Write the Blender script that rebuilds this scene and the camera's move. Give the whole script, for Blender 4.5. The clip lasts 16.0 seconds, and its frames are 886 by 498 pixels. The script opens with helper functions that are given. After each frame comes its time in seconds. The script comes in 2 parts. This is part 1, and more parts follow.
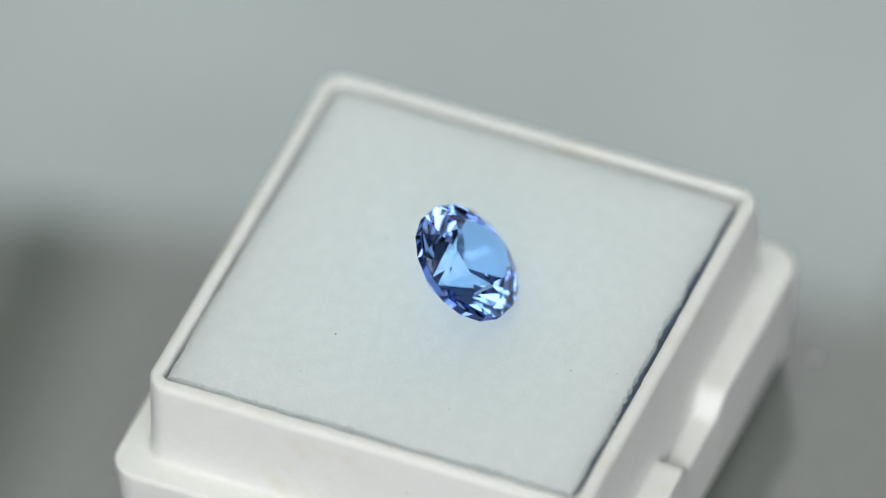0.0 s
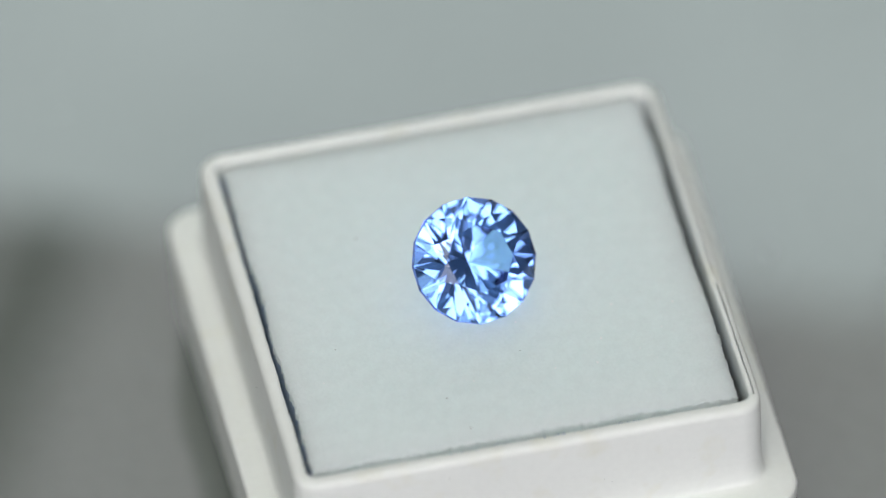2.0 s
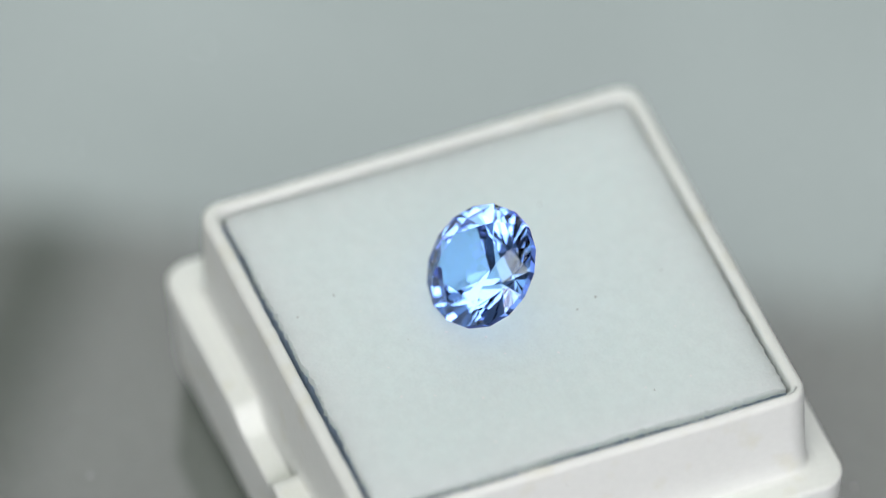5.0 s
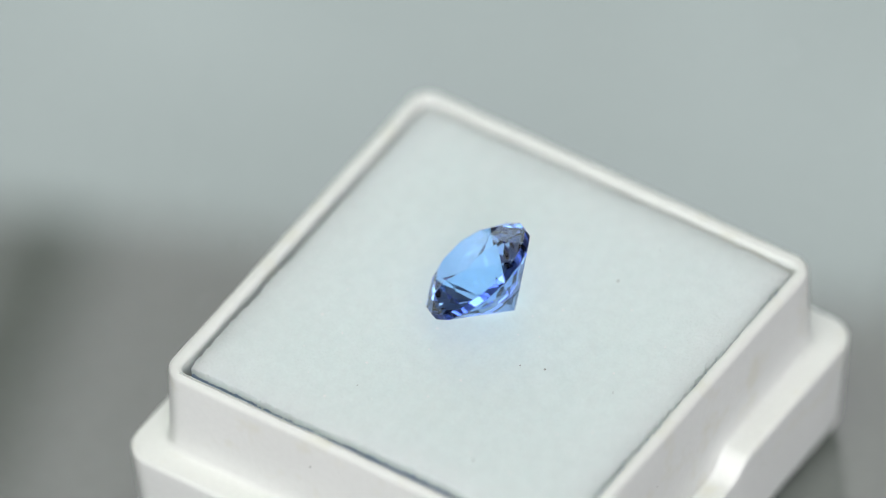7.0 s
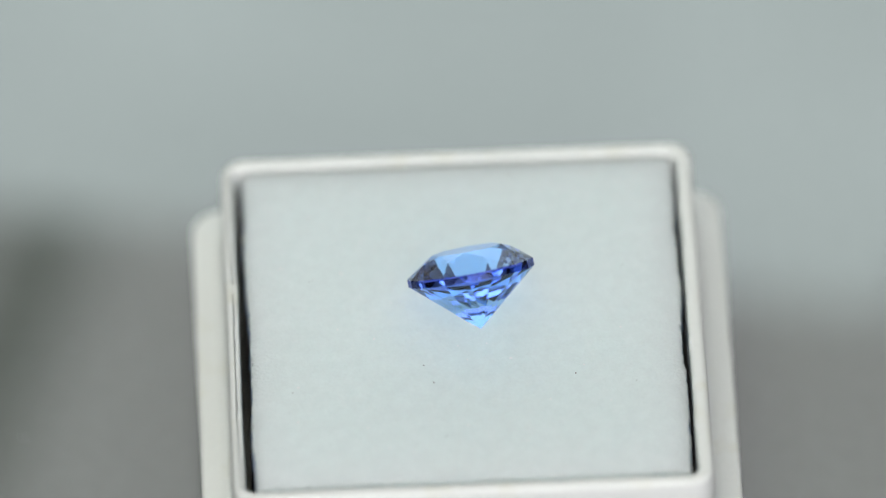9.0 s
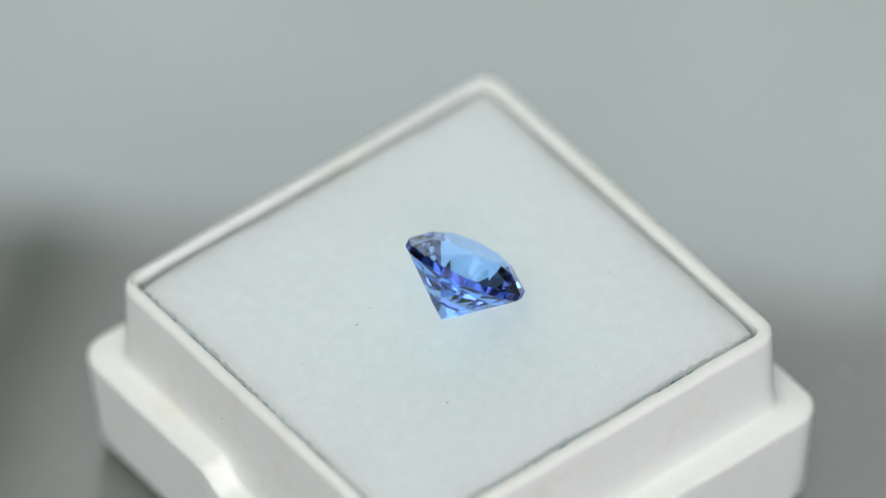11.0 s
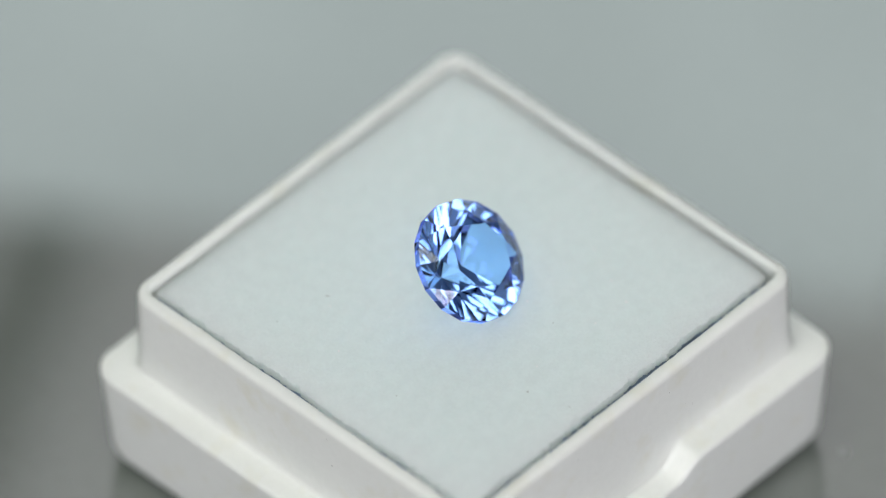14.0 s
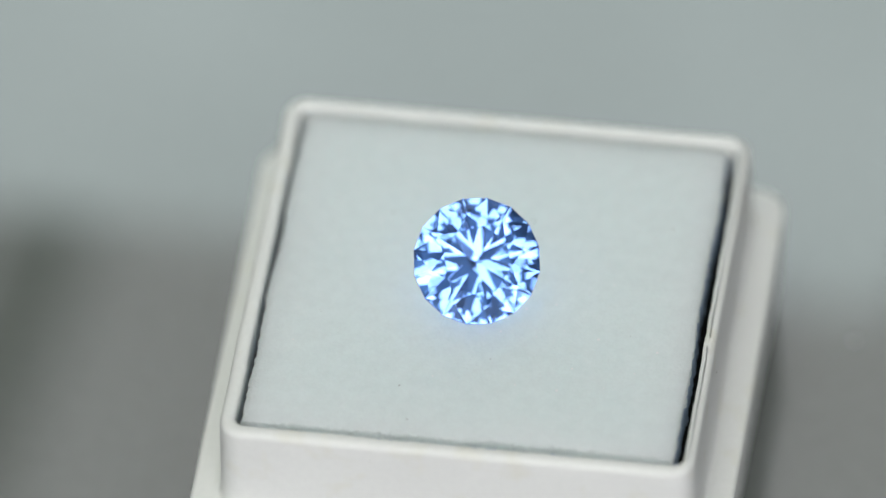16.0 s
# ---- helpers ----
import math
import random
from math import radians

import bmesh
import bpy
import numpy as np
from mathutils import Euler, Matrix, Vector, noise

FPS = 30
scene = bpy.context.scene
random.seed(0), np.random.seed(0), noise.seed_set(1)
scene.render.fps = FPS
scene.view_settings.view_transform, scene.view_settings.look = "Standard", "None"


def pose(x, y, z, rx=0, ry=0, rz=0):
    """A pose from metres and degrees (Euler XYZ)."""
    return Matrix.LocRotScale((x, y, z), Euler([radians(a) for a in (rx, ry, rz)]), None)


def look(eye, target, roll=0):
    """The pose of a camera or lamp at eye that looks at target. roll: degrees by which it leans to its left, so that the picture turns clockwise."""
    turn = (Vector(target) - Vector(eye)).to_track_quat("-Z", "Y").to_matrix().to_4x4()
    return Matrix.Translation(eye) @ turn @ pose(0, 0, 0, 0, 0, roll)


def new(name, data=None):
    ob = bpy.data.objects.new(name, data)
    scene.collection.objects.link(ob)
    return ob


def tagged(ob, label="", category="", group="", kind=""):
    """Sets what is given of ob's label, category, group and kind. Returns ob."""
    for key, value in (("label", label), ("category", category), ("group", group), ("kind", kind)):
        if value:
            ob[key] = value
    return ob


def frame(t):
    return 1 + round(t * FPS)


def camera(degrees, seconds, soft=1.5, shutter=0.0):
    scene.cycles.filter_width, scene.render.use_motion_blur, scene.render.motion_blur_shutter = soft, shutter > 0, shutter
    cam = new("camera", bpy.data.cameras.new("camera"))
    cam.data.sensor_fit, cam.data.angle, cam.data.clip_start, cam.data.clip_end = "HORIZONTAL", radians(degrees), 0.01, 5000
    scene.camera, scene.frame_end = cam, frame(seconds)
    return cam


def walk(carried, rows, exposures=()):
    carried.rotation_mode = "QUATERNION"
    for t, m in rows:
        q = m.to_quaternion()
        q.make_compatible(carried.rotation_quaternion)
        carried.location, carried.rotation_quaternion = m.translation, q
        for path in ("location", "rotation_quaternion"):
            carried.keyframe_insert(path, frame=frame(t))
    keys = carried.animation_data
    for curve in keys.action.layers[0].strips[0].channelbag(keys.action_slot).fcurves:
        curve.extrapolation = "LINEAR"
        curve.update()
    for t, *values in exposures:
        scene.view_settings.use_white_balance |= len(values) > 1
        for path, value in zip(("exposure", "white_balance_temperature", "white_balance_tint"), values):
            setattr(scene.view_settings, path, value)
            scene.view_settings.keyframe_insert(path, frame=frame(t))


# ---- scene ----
cam = camera(3.824, 16.0, soft=1.15)
MM = 0.001
ELEV = radians(45.903)
RIM_Z = 13.6 * MM          # height of the box's rim above the turntable
DIST = 753.242 * MM
FORWARD = Vector((0, math.cos(ELEV), -math.sin(ELEV)))
UPWARD = Vector((0, math.sin(ELEV), math.cos(ELEV)))
EYE = Vector((0, 0, RIM_Z)) - DIST * FORWARD - 1.675 * MM * Vector((1, 0, 0)) + 2.927 * MM * UPWARD
STAND = look(EYE, EYE + FORWARD, -1.48)
walk(cam, [(0.0, STAND), (16.0, STAND)],
     [(0.0, 0.08), (1.0, 0.08), (1.6, 0.0), (3.0, 0.0), (4.2, 0.08), (6.3, 0.22), (7.5, 0.26), (8.1, 0.21), (8.6, 0.15), (9.2, 0.15), (11.3, 0.14), (12.5, 0.07), (14.0, 0.05), (14.6, 0.0), (16.0, 0.0)])
cam.data.dof.use_dof = True
cam.data.dof.focus_distance = DIST - 3.3 * MM
cam.data.dof.aperture_fstop = 13

START_ANGLE, SPEED = 66.229, 27.218   # turntable: degrees at the start, degrees a second (clockwise from above)
BOX_X, BOX_Y = 0.58 * MM, 1.42 * MM  # the box stands a little off the axis

# ---------------------------------------------------------------- light
world = bpy.data.worlds.new("room_air")
world.use_nodes = True
world.node_tree.nodes["Background"].inputs[0].default_value = (0.9, 0.95, 1.0, 1)
world.node_tree.nodes["Background"].inputs[1].default_value = 0.05
scene.world = world


def area_lamp(name, eye, target, sx, sy, watts, colour):
    data = bpy.data.lights.new(name, "AREA")
    data.shape, data.size, data.size_y, data.energy, data.color = "ELLIPSE", sx, sy, watts, colour
    ob = new(name, data)
    ob.matrix_world = look(eye, target)
    return ob


area_lamp("overhead_light", (-0.10, -0.24, 0.69), (0, 0, 0), 0.46, 0.46, 1.88, (1.0, 1.0, 0.87))
# added bluish fill: unseen lamp aimed at the ceiling to lift ambient light
area_lamp("added_fill_uplight", (-0.3, -1.2, 0.7), (-0.3, -1.0, 1.5), 0.3, 0.3, 6.0, (0.65, 0.85, 1.0))


# ---------------------------------------------------------------- materials
def material(name, base, rough, metal=0.0, ior=1.5):
    m = bpy.data.materials.new(name)
    m.use_nodes = True
    b = m.node_tree.nodes["Principled BSDF"]
    b.inputs["Base Color"].default_value = (*base, 1)
    b.inputs["Roughness"].default_value = rough
    b.inputs["Metallic"].default_value = metal
    b.inputs["IOR"].default_value = ior
    return m, m.node_tree, b


def node(tree, kind, **values):
    n = tree.nodes.new(kind)
    for key, value in values.items():
        n.inputs[key.replace("_", " ")].default_value = value
    return n


def mottle(tree, b, base, spread, scales, rough=None, bump=None):
    """Base colour varied by two noises, in object space; bump: (strength, distance, scale)."""
    co = tree.nodes.new("ShaderNodeTexCoord")
    big = node(tree, "ShaderNodeTexNoise", Scale=scales[0], Detail=3.0)
    fine = node(tree, "ShaderNodeTexNoise", Scale=scales[1], Detail=4.0)
    mix = tree.nodes.new("ShaderNodeMath")
    mix.operation = "ADD"
    ramp = tree.nodes.new("ShaderNodeValToRGB")
    ramp.color_ramp.elements[0].position, ramp.color_ramp.elements[1].position = 0.35, 0.65
    ramp.color_ramp.elements[0].color = (*[c * (1 - spread) for c in base], 1)
    ramp.color_ramp.elements[1].color = (*[min(1, c * (1 + spread)) for c in base], 1)
    half = tree.nodes.new("ShaderNodeMath")
    half.operation = "MULTIPLY"
    half.inputs[1].default_value = 0.5
    tree.links.new(co.outputs["Object"], big.inputs["Vector"])
    tree.links.new(co.outputs["Object"], fine.inputs["Vector"])
    tree.links.new(big.outputs[0], mix.inputs[0])
    tree.links.new(fine.outputs[0], mix.inputs[1])
    tree.links.new(mix.outputs[0], half.inputs[0])
    tree.links.new(half.outputs[0], ramp.inputs[0])
    tree.links.new(ramp.outputs[0], b.inputs["Base Color"])
    if rough:
        r = node(tree, "ShaderNodeMapRange", To_Min=rough[0], To_Max=rough[1])
        tree.links.new(big.outputs[0], r.inputs["Value"])
        tree.links.new(r.outputs[0], b.inputs["Roughness"])
    if bump:
        relief = node(tree, "ShaderNodeTexNoise", Scale=bump[2], Detail=5.0, Roughness=0.65)
        bp = node(tree, "ShaderNodeBump", Strength=bump[0], Distance=bump[1])
        tree.links.new(co.outputs["Object"], relief.inputs["Vector"])
        tree.links.new(relief.outputs[0], bp.inputs["Height"])
        tree.links.new(bp.outputs[0], b.inputs["Normal"])


PLASTIC, tree, b = material("white_polystyrene", (0.80, 0.815, 0.775), 0.35, ior=1.5)
mottle(tree, b, (0.80, 0.815, 0.775), 0.02, (180, 2500), rough=(0.45, 0.6), bump=(0.12, 0.0001, 900))
# sparse yellowish stains on the plastic
stain = node(tree, "ShaderNodeTexNoise", Scale=420.0, Detail=3.0)
where = node(tree, "ShaderNodeMapRange", From_Min=0.56, From_Max=0.74, To_Min=0.0, To_Max=0.35)
blend = tree.nodes.new("ShaderNodeMix")
blend.data_type = "RGBA"
co = tree.nodes.new("ShaderNodeTexCoord")
tree.links.new(co.outputs["Object"], stain.inputs["Vector"])
tree.links.new(stain.outputs[0], where.inputs["Value"])
tree.links.new(where.outputs[0], blend.inputs[0])
plain = b.inputs["Base Color"].links[0].from_socket
tree.links.new(plain, blend.inputs[6])
blend.inputs[7].default_value = (0.70, 0.68, 0.52, 1)
tree.links.new(blend.outputs[2], b.inputs["Base Color"])
FOAM, tree, b = material("white_foam", (0.75, 0.84, 0.825), 0.95)
mottle(tree, b, (0.75, 0.84, 0.825), 0.03, (1100, 5500), bump=(0.9, 0.00011, 5500))
b.inputs["Subsurface Weight"].default_value = 1.0   # light spreads in the foam, also under the stone
b.inputs["Subsurface Radius"].default_value = (1.0, 1.0, 1.0)
b.inputs["Subsurface Scale"].default_value = 0.004
# blue-grey paint for the shade in the gap beside the foam's cut side
FOAM_GAP_SHADE, tree, b = material("foam_side_gap_shade", (0.33, 0.43, 0.58), 0.9)
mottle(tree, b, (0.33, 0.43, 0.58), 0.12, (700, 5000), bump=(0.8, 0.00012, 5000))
BLACK_FOAM, tree, b = material("black_foam", (0.012, 0.013, 0.016), 0.95)
mottle(tree, b, (0.012, 0.013, 0.016), 0.2, (900, 5000), bump=(0.8, 0.00012, 5000))
DUST, tree, b = material("dark_dust", (0.2, 0.18, 0.16), 0.9)
PALE_DUST, tree, b = material("pale_foam_crumb", (0.85, 0.87, 0.86), 0.9)
LINT, tree, b = material("grey_lint", (0.36, 0.37, 0.37), 0.9)
TURN, tree, b = material("grey_satin_plastic", (0.116, 0.133, 0.116), 0.05, ior=2.8)
mottle(tree, b, (0.116, 0.133, 0.116), 0.05, (60, 900), rough=(0.04, 0.08), bump=(0.01, 0.00005, 700))
TABLE, tree, b = material("grey_table_laminate", (0.3, 0.31, 0.31), 0.45)
mottle(tree, b, (0.3, 0.31, 0.31), 0.06, (8, 200), bump=(0.1, 0.0003, 300))
WALL, tree, b = material("grey_wall_paint", (0.47, 0.48, 0.49), 0.8)
mottle(tree, b, (0.47, 0.48, 0.49), 0.04, (2, 60), bump=(0.15, 0.001, 120))
CEILING, tree, b = material("white_ceiling_paint", (0.7, 0.7, 0.7), 0.85)
mottle(tree, b, (0.7, 0.7, 0.7), 0.03, (2, 60), bump=(0.15, 0.001, 120))
CASING, tree, b = material("black_lamp_casing", (0.03, 0.03, 0.032), 0.4)
mottle(tree, b, (0.03, 0.03, 0.032), 0.2, (40, 600), bump=(0.1, 0.0001, 800))
# glow of the added, unseen panel whose reflection lightens the disc
PANEL_GLOW = bpy.data.materials.new("added_panel_glow")
PANEL_GLOW.use_nodes = True
tree = PANEL_GLOW.node_tree
tree.nodes.remove(tree.nodes["Principled BSDF"])
glow = node(tree, "ShaderNodeEmission", Color=(0.88, 1.0, 1.02, 1), Strength=2.1)
tree.links.new(glow.outputs[0], tree.nodes["Material Output"].inputs[0])
# added panel's glow varied to grade the sheen: stronger towards one end, slow patches
co = tree.nodes.new("ShaderNodeTexCoord")
apart = tree.nodes.new("ShaderNodeSeparateXYZ")
patch = node(tree, "ShaderNodeTexNoise", Scale=38.0, Detail=1.5)
slope = node(tree, "ShaderNodeMapRange", From_Min=-0.035, From_Max=0.035, To_Min=1.40, To_Max=1.32)
sway = node(tree, "ShaderNodeMapRange", From_Min=0.3, From_Max=0.7, To_Min=0.93, To_Max=1.09)
times = tree.nodes.new("ShaderNodeMath")
times.operation = "MULTIPLY"
tree.links.new(co.outputs["Object"], apart.inputs[0])
tree.links.new(co.outputs["Object"], patch.inputs["Vector"])
tree.links.new(apart.outputs[0], slope.inputs["Value"])
tree.links.new(patch.outputs[0], sway.inputs["Value"])
tree.links.new(slope.outputs[0], times.inputs[0])
tree.links.new(sway.outputs[0], times.inputs[1])
tree.links.new(times.outputs[0], glow.inputs["Strength"])


def softbox_glow(name, half_x, half_y, peak, colour, floor=0.04):
    """Light of a softbox's diffuser: strongest in the middle, fading to the rim."""
    m = bpy.data.materials.new(name)
    m.use_nodes = True
    t = m.node_tree
    t.nodes.remove(t.nodes["Principled BSDF"])
    glow = node(t, "ShaderNodeEmission", Color=(*colour, 1))
    at = t.nodes.new("ShaderNodeTexCoord")
    scaled = t.nodes.new("ShaderNodeMapping")
    scaled.inputs["Scale"].default_value = (1 / half_x, 1 / half_y, 0)
    square = t.nodes.new("ShaderNodeVectorMath")
    square.operation = "DOT_PRODUCT"
    fade = node(t, "ShaderNodeMapRange", From_Min=0.0, From_Max=1.0, To_Min=peak, To_Max=floor * peak)
    t.links.new(at.outputs["Object"], scaled.inputs["Vector"])
    t.links.new(scaled.outputs[0], square.inputs[0])
    t.links.new(scaled.outputs[0], square.inputs[1])
    t.links.new(square.outputs["Value"], fade.inputs["Value"])
    t.links.new(fade.outputs[0], glow.inputs["Strength"])
    t.links.new(glow.outputs[0], t.nodes["Material Output"].inputs[0])
    return m


FRONT_GLOW = softbox_glow("front_diffuser_glow", 0.70, 0.27, 7.15, (0.985, 0.96, 1.03))


def sapphire(name, colour):
    m = bpy.data.materials.new(name)
    m.use_nodes = True
    m.node_tree.nodes.remove(m.node_tree.nodes["Principled BSDF"])
    glass = node(m.node_tree, "ShaderNodeBsdfGlass", Color=(*colour, 1), Roughness=0.0, IOR=1.77)
    m.node_tree.links.new(glass.outputs[0], m.node_tree.nodes["Material Output"].inputs[0])
    return m


# fixed tints per part stand in for light lost inside the stone; girdle deepest
def sapphire_face(name, passing, thrown):
    """Faceted stone: a set tint for light passing the face, another for thrown light."""
    m = bpy.data.materials.new(name)
    m.use_nodes = True
    t = m.node_tree
    t.nodes.remove(t.nodes["Principled BSDF"])
    through_face = node(t, "ShaderNodeBsdfRefraction", Color=(*passing, 1), Roughness=0.0, IOR=1.77)
    gloss = node(t, "ShaderNodeBsdfGlossy", Color=(*thrown, 1), Roughness=0.0)
    fresnel = node(t, "ShaderNodeFresnel", IOR=1.77)
    both = t.nodes.new("ShaderNodeMixShader")
    t.links.new(fresnel.outputs[0], both.inputs[0])
    t.links.new(through_face.outputs[0], both.inputs[1])
    t.links.new(gloss.outputs[0], both.inputs[2])
    t.links.new(both.outputs[0], t.nodes["Material Output"].inputs[0])
    return m


SAPPHIRE_CROWN = sapphire_face("blue_sapphire_crown", (0.70, 0.85, 1.0), (0.78, 0.84, 1.0))
SAPPHIRE_PAVILION = sapphire_face("blue_sapphire_pavilion", (0.54, 0.76, 1.0), (0.68, 0.78, 1.0))
SAPPHIRE_GIRDLE = sapphire("blue_sapphire_girdle", (0.35, 0.42, 0.85))


# ---------------------------------------------------------------- mesh helpers
def link_mesh(name, bm, mat, smooth=False):
    bmesh.ops.recalc_face_normals(bm, faces=bm.faces)
    me = bpy.data.meshes.new(name)
    bm.to_mesh(me)
    bm.free()
    me.materials.append(mat)
    for p in me.polygons:
        p.use_smooth = smooth
    return new(name, me)


def part(name, bm, mat, parent, label="", smooth=False):
    ob = link_mesh(name, bm, mat, smooth)
    ob.parent = parent
    return tagged(ob, label=label)


def slab(x0, x1, y0, y1, z0, z1, bevel=0.0):
    bm = bmesh.new()
    bmesh.ops.create_cube(bm, size=1)
    for v in bm.verts:
        v.co = Vector((x0 + (v.co.x + 0.5) * (x1 - x0), y0 + (v.co.y + 0.5) * (y1 - y0), z0 + (v.co.z + 0.5) * (z1 - z0)))
    if bevel:
        bmesh.ops.bevel(bm, geom=bm.edges[:], offset=bevel, segments=3, affect="EDGES")
    return bm


def lathe(profile, steps):
    """A closed solid of revolution from (radius, z) pairs; starts and ends at radius 0."""
    bm = bmesh.new()
    rings = []
    for r, z in profile:
        if r == 0:
            rings.append([bm.verts.new((0, 0, z))])
        else:
            rings.append([bm.verts.new((r * math.cos(2 * math.pi * k / steps), r * math.sin(2 * math.pi * k / steps), z)) for k in range(steps)])
    for a, c in zip(rings, rings[1:]):
        for k in range(steps):
            j = (k + 1) % steps
            if len(a) == 1:
                bm.faces.new((a[0], c[k], c[j]))
            elif len(c) == 1:
                bm.faces.new((a[k], a[j], c[0]))
            else:
                bm.faces.new((a[k], a[j], c[j], c[k]))
    return bm


def empty(name, at=(0, 0, 0)):
    ob = new(name)
    ob.location = at
    ob.empty_display_size = 0.01
    return ob


# ---------------------------------------------------------------- room and table
def build_room():
    s, h, low, t = 1.6, 1.5, -0.78, 0.1
    for name, box in (("wall_north", (-s - t, s + t, s, s + t, low, h)), ("wall_south", (-s - t, s + t, -s - t, -s, low, h)),
                      ("wall_east", (s, s + t, -s, s, low, h)), ("wall_west", (-s - t, -s, -s, s, low, h))):
        tagged(link_mesh(name, slab(*box), WALL), "plain grey painted room wall", "wall", kind="structure")
    tagged(link_mesh("floor", slab(-s - t, s + t, -s - t, s + t, low - t, low), TABLE), "plain grey room floor", "floor", kind="structure")
    tagged(link_mesh("ceiling", slab(-s - t, s + t, -s - t, s + t, h, h + t), CEILING), "plain white painted ceiling", "ceiling", kind="structure")


TABLE_Z = -0.018


def build_table():
    table = tagged(empty("work_table", (0, 0, -0.78)), "grey laminate work table under the turntable", "table")
    part("tabletop", slab(-0.5, 0.5, -0.35, 0.45, 0.735, 0.78 + TABLE_Z, 0.003), TABLE, table)
    for x in (-0.45, 0.45):
        for y in (-0.3, 0.4):
            part("leg", slab(x - 0.025, x + 0.025, y - 0.025, y + 0.025, 0.0, 0.735, 0.003), TABLE, table)


def build_softbox(eye, target, half_x, half_y, glow, pole_end, label):
    """A shallow black box with a slightly domed lit diffuser, on the side towards the target."""
    box = tagged(empty("softbox"), label, "lamp")
    box.matrix_world = look(eye, target)
    bm = bmesh.new()
    n = 12
    grid = [[bm.verts.new((half_x * (2 * i / n - 1), half_y * (2 * j / n - 1), -0.012 * (1 - (2 * i / n - 1) ** 2) * (1 - (2 * j / n - 1) ** 2)))
             for j in range(n + 1)] for i in range(n + 1)]
    for i in range(n):
        for j in range(n):
            bm.faces.new((grid[i][j], grid[i][j + 1], grid[i + 1][j + 1], grid[i + 1][j]))
    part("diffuser", bm, glow, box, "lit white cloth diffuser", True)
    bm = bmesh.new()
    rings = []
    for share, z in ((1.0, -0.014), (1.02, -0.014), (1.02, 0.004), (0.3, 0.16), (0.28, 0.16), (0.99, 0.003)):
        rings.append([bm.verts.new((sx * half_x * share, sy * half_y * share, z)) for sx, sy in ((-1, -1), (1, -1), (1, 1), (-1, 1))])
    for a, c in zip(rings, rings[1:] + rings[:1]):
        for k in range(4):
            bm.faces.new((a[k], a[(k + 1) % 4], c[(k + 1) % 4], c[k]))
    part("casing", bm, CASING, box, "black cloth casing")
    part("lamp_head", slab(-0.3 * half_x, 0.3 * half_x, -0.3 * half_y, 0.3 * half_y, 0.16, 0.26, 0.01), CASING, box, "black lamp head")
    head = box.matrix_world @ Vector((0, 0, 0.21))
    z0, z1 = sorted((head.z, pole_end))
    pole = lathe([(0, z0), (0.012, z0), (0.012, z1), (0, z1)], 16)
    flange = lathe([(0, pole_end - 0.01), (0.09, pole_end - 0.01), (0.09, pole_end + 0.01), (0, pole_end + 0.01)], 32)
    back = box.matrix_world.inverted()
    for name, bm in (("pole", pole), ("foot_plate", flange)):
        bm.transform(back @ Matrix.Translation((head.x, head.y, 0)))
        part(name, bm, CASING, box, "black metal " + name.replace("_", " "))


def build_sheen_panel():
    """Added, unseen glowing panel, placed so the camera sees its sheen on the disc."""
    panel = tagged(empty("added_sheen_panel", (0, 0.075, TABLE_Z)), "unseen glowing panel added behind the turntable for its sheen", "lamp")
    lean = Matrix.Translation((0, 0, 0.030)) @ Matrix.Rotation(radians(-11.7), 4, "Y")
    for bm, name, mat, label in ((slab(-0.042, 0.042, 0.004, 0.014, -0.010, 0.0525, 0.0015), "casing", CASING, "black plastic casing"),
                                 (slab(-0.039, 0.039, 0.0, 0.0038, -0.007, 0.0486, 0.0008), "diffuser", PANEL_GLOW, "lit white diffuser")):
        bm.transform(lean)
        part(name, bm, mat, panel, label)
    for x in (-0.028, 0.028):
        part("foot", slab(x - 0.006, x + 0.006, 0.004, 0.04, 0.0, 0.036 + 0.2 * x, 0.001), CASING, panel)
    # unseen rod, added so its reflection puts a dark streak on the disc
    rod = slab(-0.0028, 0.0032, 0.005, 0.0085, 0.0, 0.06, 0.0005)
    rod.transform(Matrix.Translation((-0.0245, 0, 0.072)) @ Matrix.Rotation(radians(-17), 4, "Y"))
    part("rod", rod, CASING, panel, "unseen black rod added for a dark streak on the disc")


def build_reflector_card():
    # unseen white reflector, added to lighten what the disc mirrors above the panel
    card = slab(-0.20, 0.12, 0.0, 0.002, 0.0, 0.25, 0.0004)
    card.transform(Matrix.Rotation(radians(-6), 4, "X"))
    ob = link_mesh("added_reflector_card", card, CEILING)
    ob.location = (0, 0.130, TABLE_Z)
    tagged(ob, "unseen white card added behind the panel to lighten the disc", "card")


def build_turntable():
    disc = tagged(empty("turntable"), "grey satin plastic turntable disc with dust specks", "turntable")
    r = 0.055
    part("platter", lathe([(0, -0.006), (r - 0.001, -0.006), (r, -0.005), (r, -0.0012), (r - 0.0004, -0.0004), (r - 0.0014, 0), (0, 0)], 128),
         TURN, disc, "round grey satin platter")
    part("base", lathe([(0, TABLE_Z), (0.045, TABLE_Z), (0.047, TABLE_Z + 0.001), (0.047, -0.0065), (0.045, -0.006), (0, -0.006)], 96), CASING, disc)
    rng = random.Random(5)
    spots = [(15.0, -14.8, 0.32), (20.3, 12.4, 0.3)]
    spots += [(rng.uniform(-40, 40), rng.uniform(-40, 40), rng.uniform(0.05, 0.13)) for _ in range(36)]
    for x, y, size in spots:
        if max(abs(x), abs(y)) < 17.5 and size < 0.3:
            continue
        part("dust_speck", speck_mesh(rng, x * MM, y * MM, 0.0, size * MM), LINT, disc)
    return disc


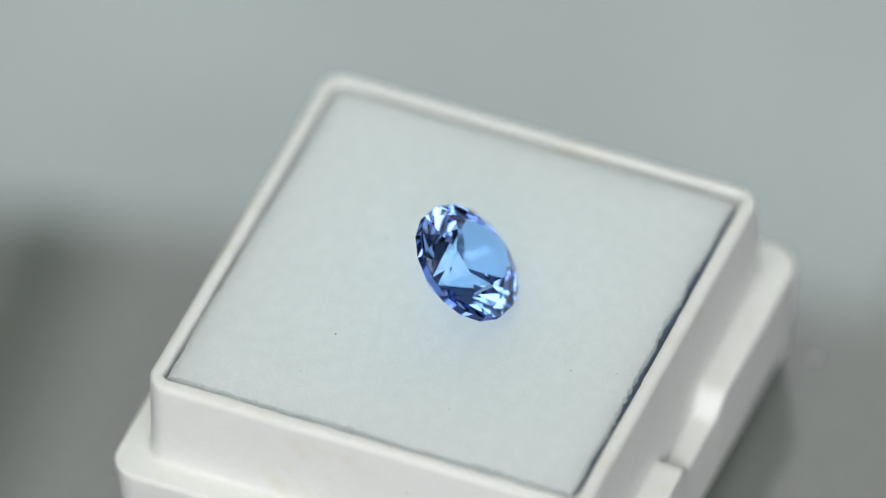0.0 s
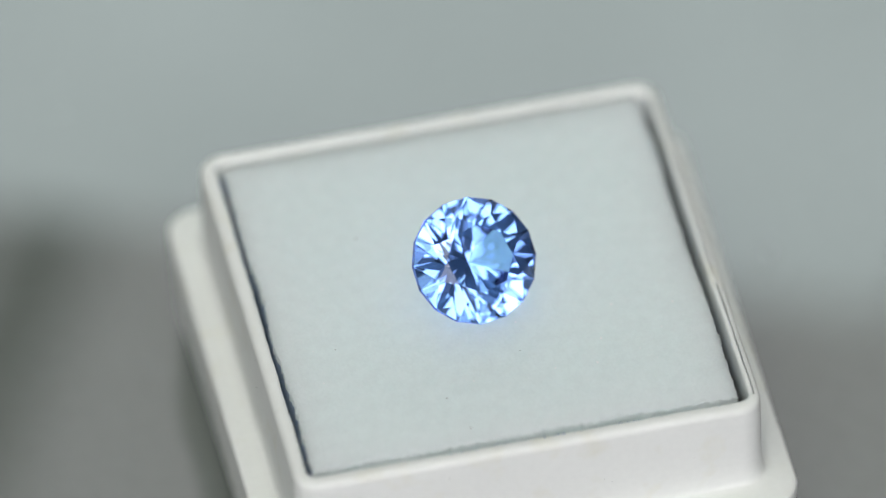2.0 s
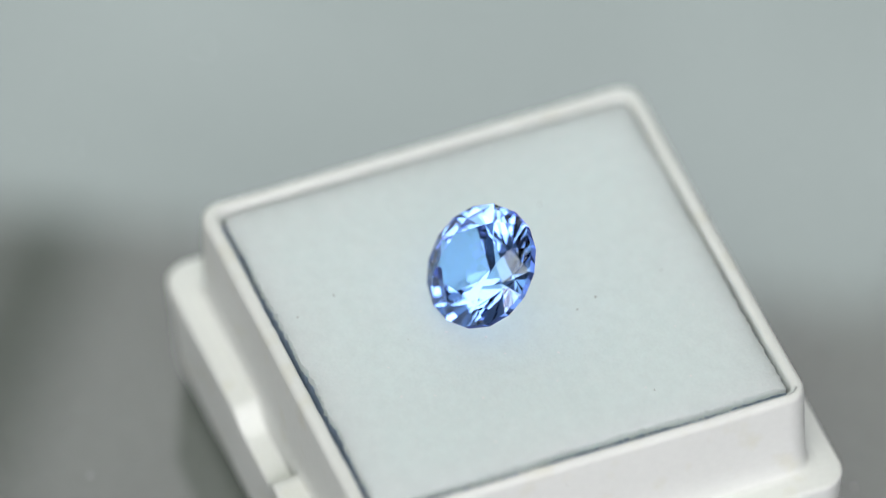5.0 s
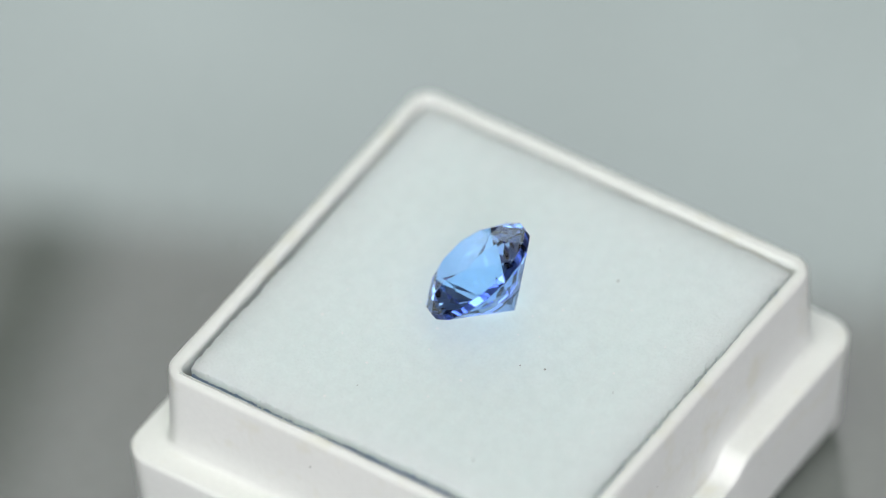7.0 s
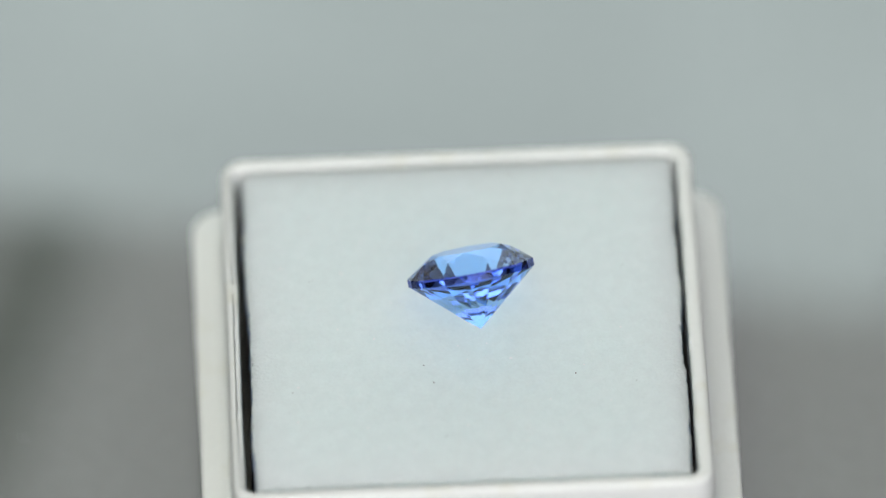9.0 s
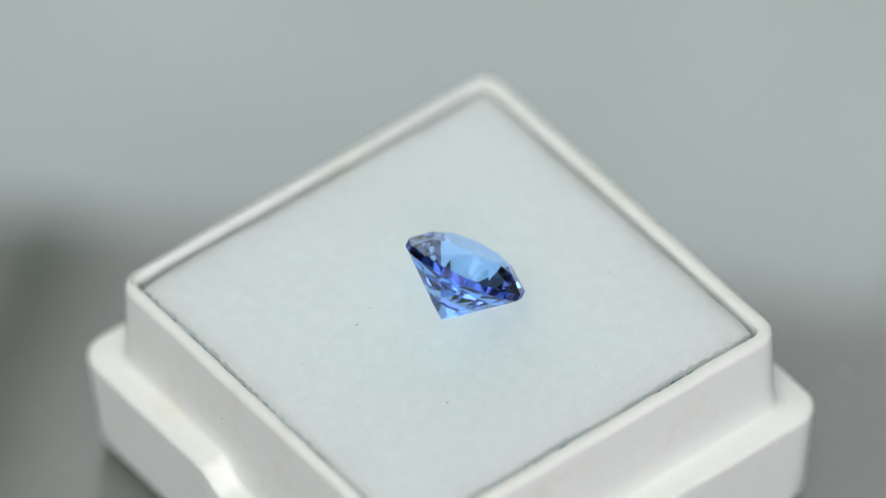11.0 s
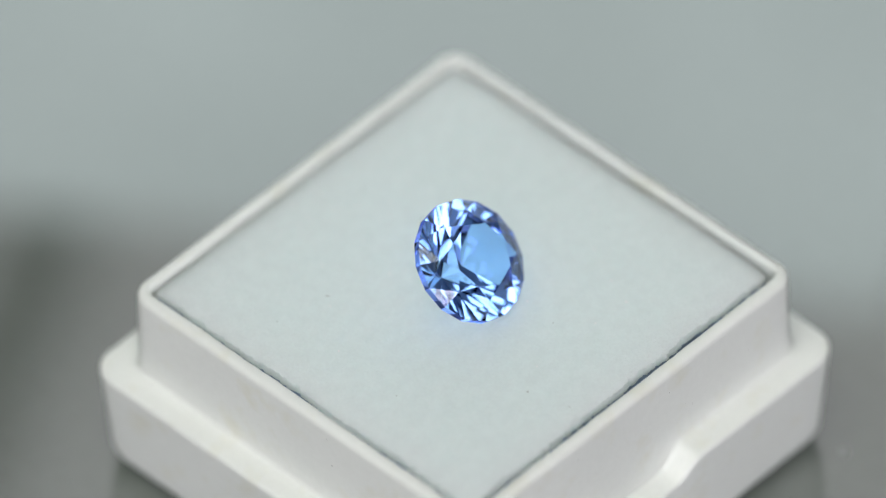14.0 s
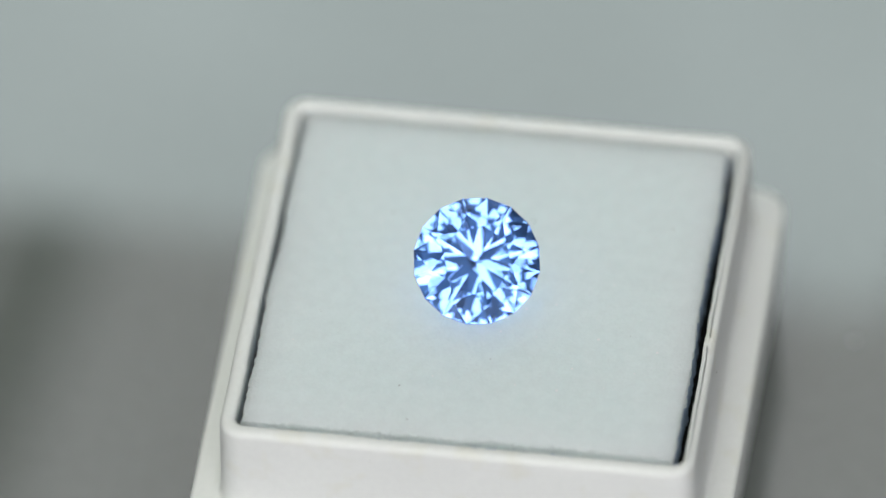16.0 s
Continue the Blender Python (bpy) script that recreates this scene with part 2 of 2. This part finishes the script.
def speck_mesh(rng, x, y, z, size):
    """A tiny irregular crumb that lies on the surface at height z."""
    bm = bmesh.new()
    bmesh.ops.create_icosphere(bm, subdivisions=1, radius=1)
    a, k = rng.uniform(0, 6.28), rng.uniform(0.5, 1.0)
    for v in bm.verts:
        p = v.co * rng.uniform(0.7, 1.2)
        v.co = Vector((x + size * (p.x * math.cos(a) - k * p.y * math.sin(a)), y + size * (p.x * math.sin(a) + k * p.y * math.cos(a)), z + size * 0.4 * p.z))
    return bm


# ---------------------------------------------------------------- the box
def ring(half, radius, side_points):
    """Points round a square with rounded corners; side_points: where along a side points lie, from -1 to 1."""
    pts = []
    inner = half - radius
    for k in range(4):
        a = k * math.pi / 2
        c, s = math.cos(a), math.sin(a)
        arc = [(inner + radius * math.cos(t), inner + radius * math.sin(t)) for t in [math.pi / 2 * i / 10 for i in range(1, 10)]]
        for px, py in [(half, -inner)] + [(half, u) for u in side_points] + [(half, inner)] + arc:
            pts.append((px * c - py * s, px * s + py * c))
    return pts


SIDE = [0.4 * k for k in range(-27, 28)]


def dip(x, y):
    """1 inside the thumb recess in the ledge, on the two sides that have one; 0 elsewhere."""
    if abs(y) < 12:
        return 0.0
    u = min(1.0, max(0.0, (3.3 - abs(x)) / 1.5))
    return u * u * (3 - 2 * u)


def build_box():
    box = tagged(empty("gem_box"), "open white plastic gem display box on the turntable", "box")
    low = -RIM_Z / MM
    loops = []   # half width, corner radius, height, share of the recess, inward cut in the recess

    def rounded(h0, h1, z0, z1, r0, r1, kind, n=5, share=0.0):
        for i in range(n + 1):
            t = math.pi / 2 * i / n
            f = math.sin(t) if kind == "out" else 1 - math.cos(t)
            g = 1 - math.cos(t) if kind == "out" else math.sin(t)
            loops.append((h0 + (h1 - h0) * f, r0 + (r1 - r0) * f, z0 + (z1 - z0) * g, share))
    loops.append((10.5, 1.5, low, 0.0))
    rounded(13.2, 14.98, low, low + 1.8, 1.6, 1.9, "out", 6)
    loops.append((15.1, 1.9, low + 4.0, 0.5))
    loops.append((15.26, 1.85, -6.75, 1.0))
    loops.append((15.3, 1.85, -6.3, 1.0))
    for t in (0.25, 0.5, 0.75, 1.0):
        a = t * math.pi / 2
        loops.append((15.3 - 0.3 * (1 - math.cos(a)), 1.8 - 0.3 * (1 - math.cos(a)), -6.3 + 0.3 * math.sin(a), 1.0))
    loops.append((14.2, 1.5, -5.97, 1.0))
    loops.append((13.8, 1.4, -5.95, 1.0))
    loops.append((13.68, 1.4, -5.85, 0.9))
    loops.append((13.6, 1.4, -5.6, 0.55))
    loops.append((13.56, 1.4, -4.4, 0.0))
    loops.append((13.5, 1.4, -0.5, 0.0))
    for i in range(1, 6):
        a = math.pi / 2 * i / 5
        loops.append((13.5 - 0.42 * (1 - math.cos(a)), 1.4 - 0.42 * (1 - math.cos(a)), -0.42 + 0.42 * math.sin(a), 0.0))
    for i in range(0, 5):
        a = math.pi / 2 * i / 4
        loops.append((12.9 - 0.28 * math.sin(a), 0.85 - 0.2 * math.sin(a), -0.28 * (1 - math.cos(a)), 0.0))
    loops.append((12.58, 0.62, -3.0, 0.0))
    loops.append((12.5, 0.6, -12.0, 0.0))
    bm = bmesh.new()
    rings = []
    for number, (half, radius, z, share) in enumerate(loops):
        inside = number >= len(loops) - 7
        row = []
        for x, y in ring(half, radius, SIDE):
            d = dip(x, y) * share if abs(y) > abs(x) else 0.0
            zz = z - 1.25 * d
            yy = y - math.copysign(0.22 * d, y) if z < -5.9 else y
            wob = 0.03 * noise.noise(Vector((x * 0.35, y * 0.35, z * 0.2)))
            if z > -0.3 and half < 13.2:   # the mould's uneven inner lip
                wob += 0.05 * noise.noise(Vector((x * 0.9, y * 0.9, 4))) + 0.03 * noise.noise(Vector((x * 2.3, y * 2.3, 6)))
            if inside:   # the wall is thinner on two sides
                x += 0.2 * max(0.0, min(1.0, (x - 10) / 2))
                yy += 0.1 * max(0.0, min(1.0, (yy - 10) / 2))
            k = 1 + wob / max(abs(x), abs(y))
            row.append(bm.verts.new((x * k * MM + BOX_X, yy * k * MM + BOX_Y, zz * MM + RIM_Z)))
        rings.append(row)
    n = len(rings[0])
    for a, c in zip(rings, rings[1:]):
        for k in range(n):
            j = (k + 1) % n
            bm.faces.new((a[k], a[j], c[j], c[k]))
    bm.faces.new(list(reversed(rings[0])))
    bm.faces.new(rings[-1])
    part("tray", bm, PLASTIC, box, "white moulded plastic tray with a stepped rim", True)
    marks = random.Random(11)
    for k in range(16):
        side = marks.choice((-1, 1))
        along, high = marks.uniform(-11, 11), marks.uniform(-5.2, -0.8)
        size = marks.uniform(0.03, 0.07) * MM
        if marks.random() < 0.5:
            p = (BOX_X + along * MM, BOX_Y + side * 13.52 * MM, RIM_Z + high * MM)
        else:
            p = (BOX_X + side * 13.52 * MM, BOX_Y + along * MM, RIM_Z + high * MM)
        part("dirt_speck", speck_mesh(marks, *p, size), DUST, box, "tiny dark dirt speck")
    return box


FOAM_EDGE, FOAM_MID = -0.42, 0.13


def foam_height(x, y):
    """Top of the foam against the rim, in millimetres, at a place in the box."""
    bulge = max(0.0, 1 - abs(x / 12.6) ** 18) * max(0.0, 1 - abs(y / 12.6) ** 18)
    return FOAM_EDGE + (FOAM_MID - FOAM_EDGE) * bulge ** 0.8


def build_foam():
    pad = tagged(empty("foam_pad"), "white foam pad with rough cut edges, black underneath, inside box", "foam pad")
    n = 170
    x0, x1, y0, y1 = -12.26, 12.22, -12.17, 12.48
    bm = bmesh.new()
    grid = []
    for i in range(n + 1):
        row = []
        for j in range(n + 1):
            x, y = x0 + (x1 - x0) * i / n, y0 + (y1 - y0) * j / n
            rough = 0.08 * noise.noise(Vector((x * 2.1, y * 2.1, 3))) + 0.14 * noise.noise(Vector((x * 6.3, y * 6.3, 7)))
            slow = 0.16 * noise.noise(Vector((x * 0.22, y * 0.22, 1)))
            if i in (0, n):
                x += rough + slow
            if j in (0, n):
                y += rough + slow
            edge = min(i, j, n - i, n - j)
            z = foam_height(x, y) - (0.03, 0.006, 0.0)[edge] * 1.0 if edge < 3 else foam_height(x, y)
            z += 0.012 * noise.noise(Vector((x * 3.5, y * 3.5, 9))) + 0.02 * noise.noise(Vector((x * 0.6, y * 0.6, 2)))
            row.append(bm.verts.new((x * MM + BOX_X, y * MM + BOX_Y, z * MM + RIM_Z)))
        grid.append(row)
    for i in range(n):
        for j in range(n):
            bm.faces.new((grid[i][j], grid[i + 1][j], grid[i + 1][j + 1], grid[i][j + 1]))
    rim = [grid[i][0] for i in range(n)] + [grid[n][j] for j in range(n)] + [grid[i][n] for i in range(n, 0, -1)] + [grid[0][j] for j in range(n, 0, -1)]
    above = rim
    outline = [((v.co.x - BOX_X) / MM, (v.co.y - BOX_Y) / MM) for v in rim]
    above = rim
    for spread, deep in ((1.001, 0.72), (1.003, 1.2), (1.006, 2.2), (1.004, 11.95)):   # ragged cut sides
        low = []
        for x, y in outline:
            rag = spread + 0.006 * noise.noise(Vector((x * 2.5, y * 2.5, deep)))
            low.append(bm.verts.new((x * rag * MM + BOX_X, y * rag * MM + BOX_Y, RIM_Z - deep * MM)))
        for k in range(len(low)):
            j = (k + 1) % len(low)
            bm.faces.new((above[j], above[k], low[k], low[j]))
        above = low
    bm.faces.new(low)
    for a, c in zip(rim, rim[1:] + rim[:1]):
        bm.edges.get((a, c)).smooth = False   # a knife-sharp cut
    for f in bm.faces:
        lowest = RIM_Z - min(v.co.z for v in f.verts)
        f.material_index = 2 if lowest > 2.8 * MM else 1 if lowest > 0.9 * MM else 0   # white on top, painted gap shade below it, black underside
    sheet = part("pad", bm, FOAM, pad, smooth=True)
    sheet.data.materials.append(FOAM_GAP_SHADE)
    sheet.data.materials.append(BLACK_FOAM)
    rng = random.Random(8)
    dark = [(8.63, -3.26), (1.4, 9.25), (2.46, 3.68), (1.94, 5.03), (9.95, 5.4), (-6.08, 4.77), (-9.47, 5.5), (1.03, -6.05), (-3.8, -8.7), (-9.08, -3.5), (-3.0, -11.2)]
    for x, y in dark:
        part("dirt_speck", speck_mesh(rng, x * MM + BOX_X, y * MM + BOX_Y, RIM_Z + (foam_height(x, y) + 0.01) * MM, rng.uniform(0.035, 0.07) * MM), DUST, pad, "tiny dark dirt speck")
    for _ in range(40):
        x, y = rng.uniform(-11, 11), rng.uniform(-11, 11)
        part("foam_crumb", speck_mesh(rng, x * MM + BOX_X, y * MM + BOX_Y, RIM_Z + (foam_height(x, y) + 0.01) * MM, rng.uniform(0.04, 0.11) * MM), PALE_DUST, pad, "tiny pale crumb")
    return pad


# ---------------------------------------------------------------- the gem
def build_gem():
    """A round brilliant that lies on one side of its pavilion."""
    R, table, crown, girdle, depth = 3.62, 1.96, 1.10, 0.44, 3.03
    rm, rl = 2.68, 0.85
    bm = bmesh.new()

    def at(r, deg, z):
        return bm.verts.new((r * math.cos(radians(deg)), r * math.sin(radians(deg)), z))
    slope, drop = crown / (R - table), depth / R
    c8 = math.cos(radians(22.5))
    T = [at(table, 45 * k, crown) for k in range(8)]
    M = [at(rm, 45 * k + 22.5, crown - (rm * c8 - table) * slope) for k in range(8)]
    G = [at(R, 22.5 * k, 0) for k in range(16)]
    H = [at(R, 22.5 * k, -girdle) for k in range(16)]
    L = [at(rl, 45 * k + 22.5, -girdle - depth + rl * c8 * drop) for k in range(8)]
    C = at(0, 0, -girdle - depth)
    bm.faces.new(T)
    for k in range(8):
        j, i = (k + 1) % 8, (k - 1) % 8
        bm.faces.new((T[k], M[k], T[j]))
        bm.faces.new((T[k], M[i], G[2 * k], M[k]))
        bm.faces.new((M[k], G[2 * k], G[2 * k + 1]))
        bm.faces.new((M[k], G[2 * k + 1], G[(2 * k + 2) % 16]))
        bm.faces.new((C, L[k], H[2 * k], L[i]))
        bm.faces.new((L[k], H[2 * k + 1], H[2 * k]))
        bm.faces.new((L[k], H[(2 * k + 2) % 16], H[2 * k + 1]))
    for k in range(16):
        j = (k + 1) % 16
        bm.faces.new((G[k], H[k], H[j], G[j]))
    bm.verts.index_update()
    tilt, way = radians(41.70), radians(282.11)
    n = Vector((math.sin(tilt) * math.cos(way), math.sin(tilt) * math.sin(way), math.cos(tilt)))
    u = n.cross(Vector((0, 0, 1))).normalized()
    w = n.cross(u)
    turn = Matrix((u, w, n)).transposed().to_4x4()
    bm.transform(Matrix.Translation((0.183 * MM, 0.30 * MM, RIM_Z + 2.88 * MM)) @ turn @ Matrix.Rotation(radians(32.1), 4, "Z") @ Matrix.Scale(MM, 4))
    bmesh.ops.recalc_face_normals(bm, faces=bm.faces)
    bm.normal_update()
    gem = empty("gemstone")
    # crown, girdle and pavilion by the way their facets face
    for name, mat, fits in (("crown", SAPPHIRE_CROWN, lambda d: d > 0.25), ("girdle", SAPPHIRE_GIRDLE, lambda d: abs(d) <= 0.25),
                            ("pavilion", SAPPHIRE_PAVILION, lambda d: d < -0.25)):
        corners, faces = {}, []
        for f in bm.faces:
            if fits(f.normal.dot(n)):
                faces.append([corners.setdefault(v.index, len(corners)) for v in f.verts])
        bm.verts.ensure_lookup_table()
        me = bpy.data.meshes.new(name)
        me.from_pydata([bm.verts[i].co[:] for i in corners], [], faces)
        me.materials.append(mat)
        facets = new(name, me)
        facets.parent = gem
        facets.visible_shadow = name == "girdle"   # crown and pavilion cast no shadow, so foam below stays lit; girdle alone shades
    bm.free()
    return tagged(gem, "round brilliant-cut blue sapphire lying tilted on the foam", "gemstone")


build_room()
build_table()
build_softbox((0.08, -0.915, 0.47), (0, 0, 0), 0.70, 0.27, FRONT_GLOW, -0.77, "wide black softbox with a lit white diffuser facing the turntable")
build_sheen_panel()
build_reflector_card()
turntable = build_turntable()
gem_box = build_box()
foam_pad = build_foam()
gemstone = build_gem()


def motions():
    rows = [(k * 0.5, pose(0, 0, 0, 0, 0, START_ANGLE - SPEED * k * 0.5)) for k in range(33)]
    for thing in (turntable, gem_box, foam_pad, gemstone):
        walk(thing, rows)


motions()
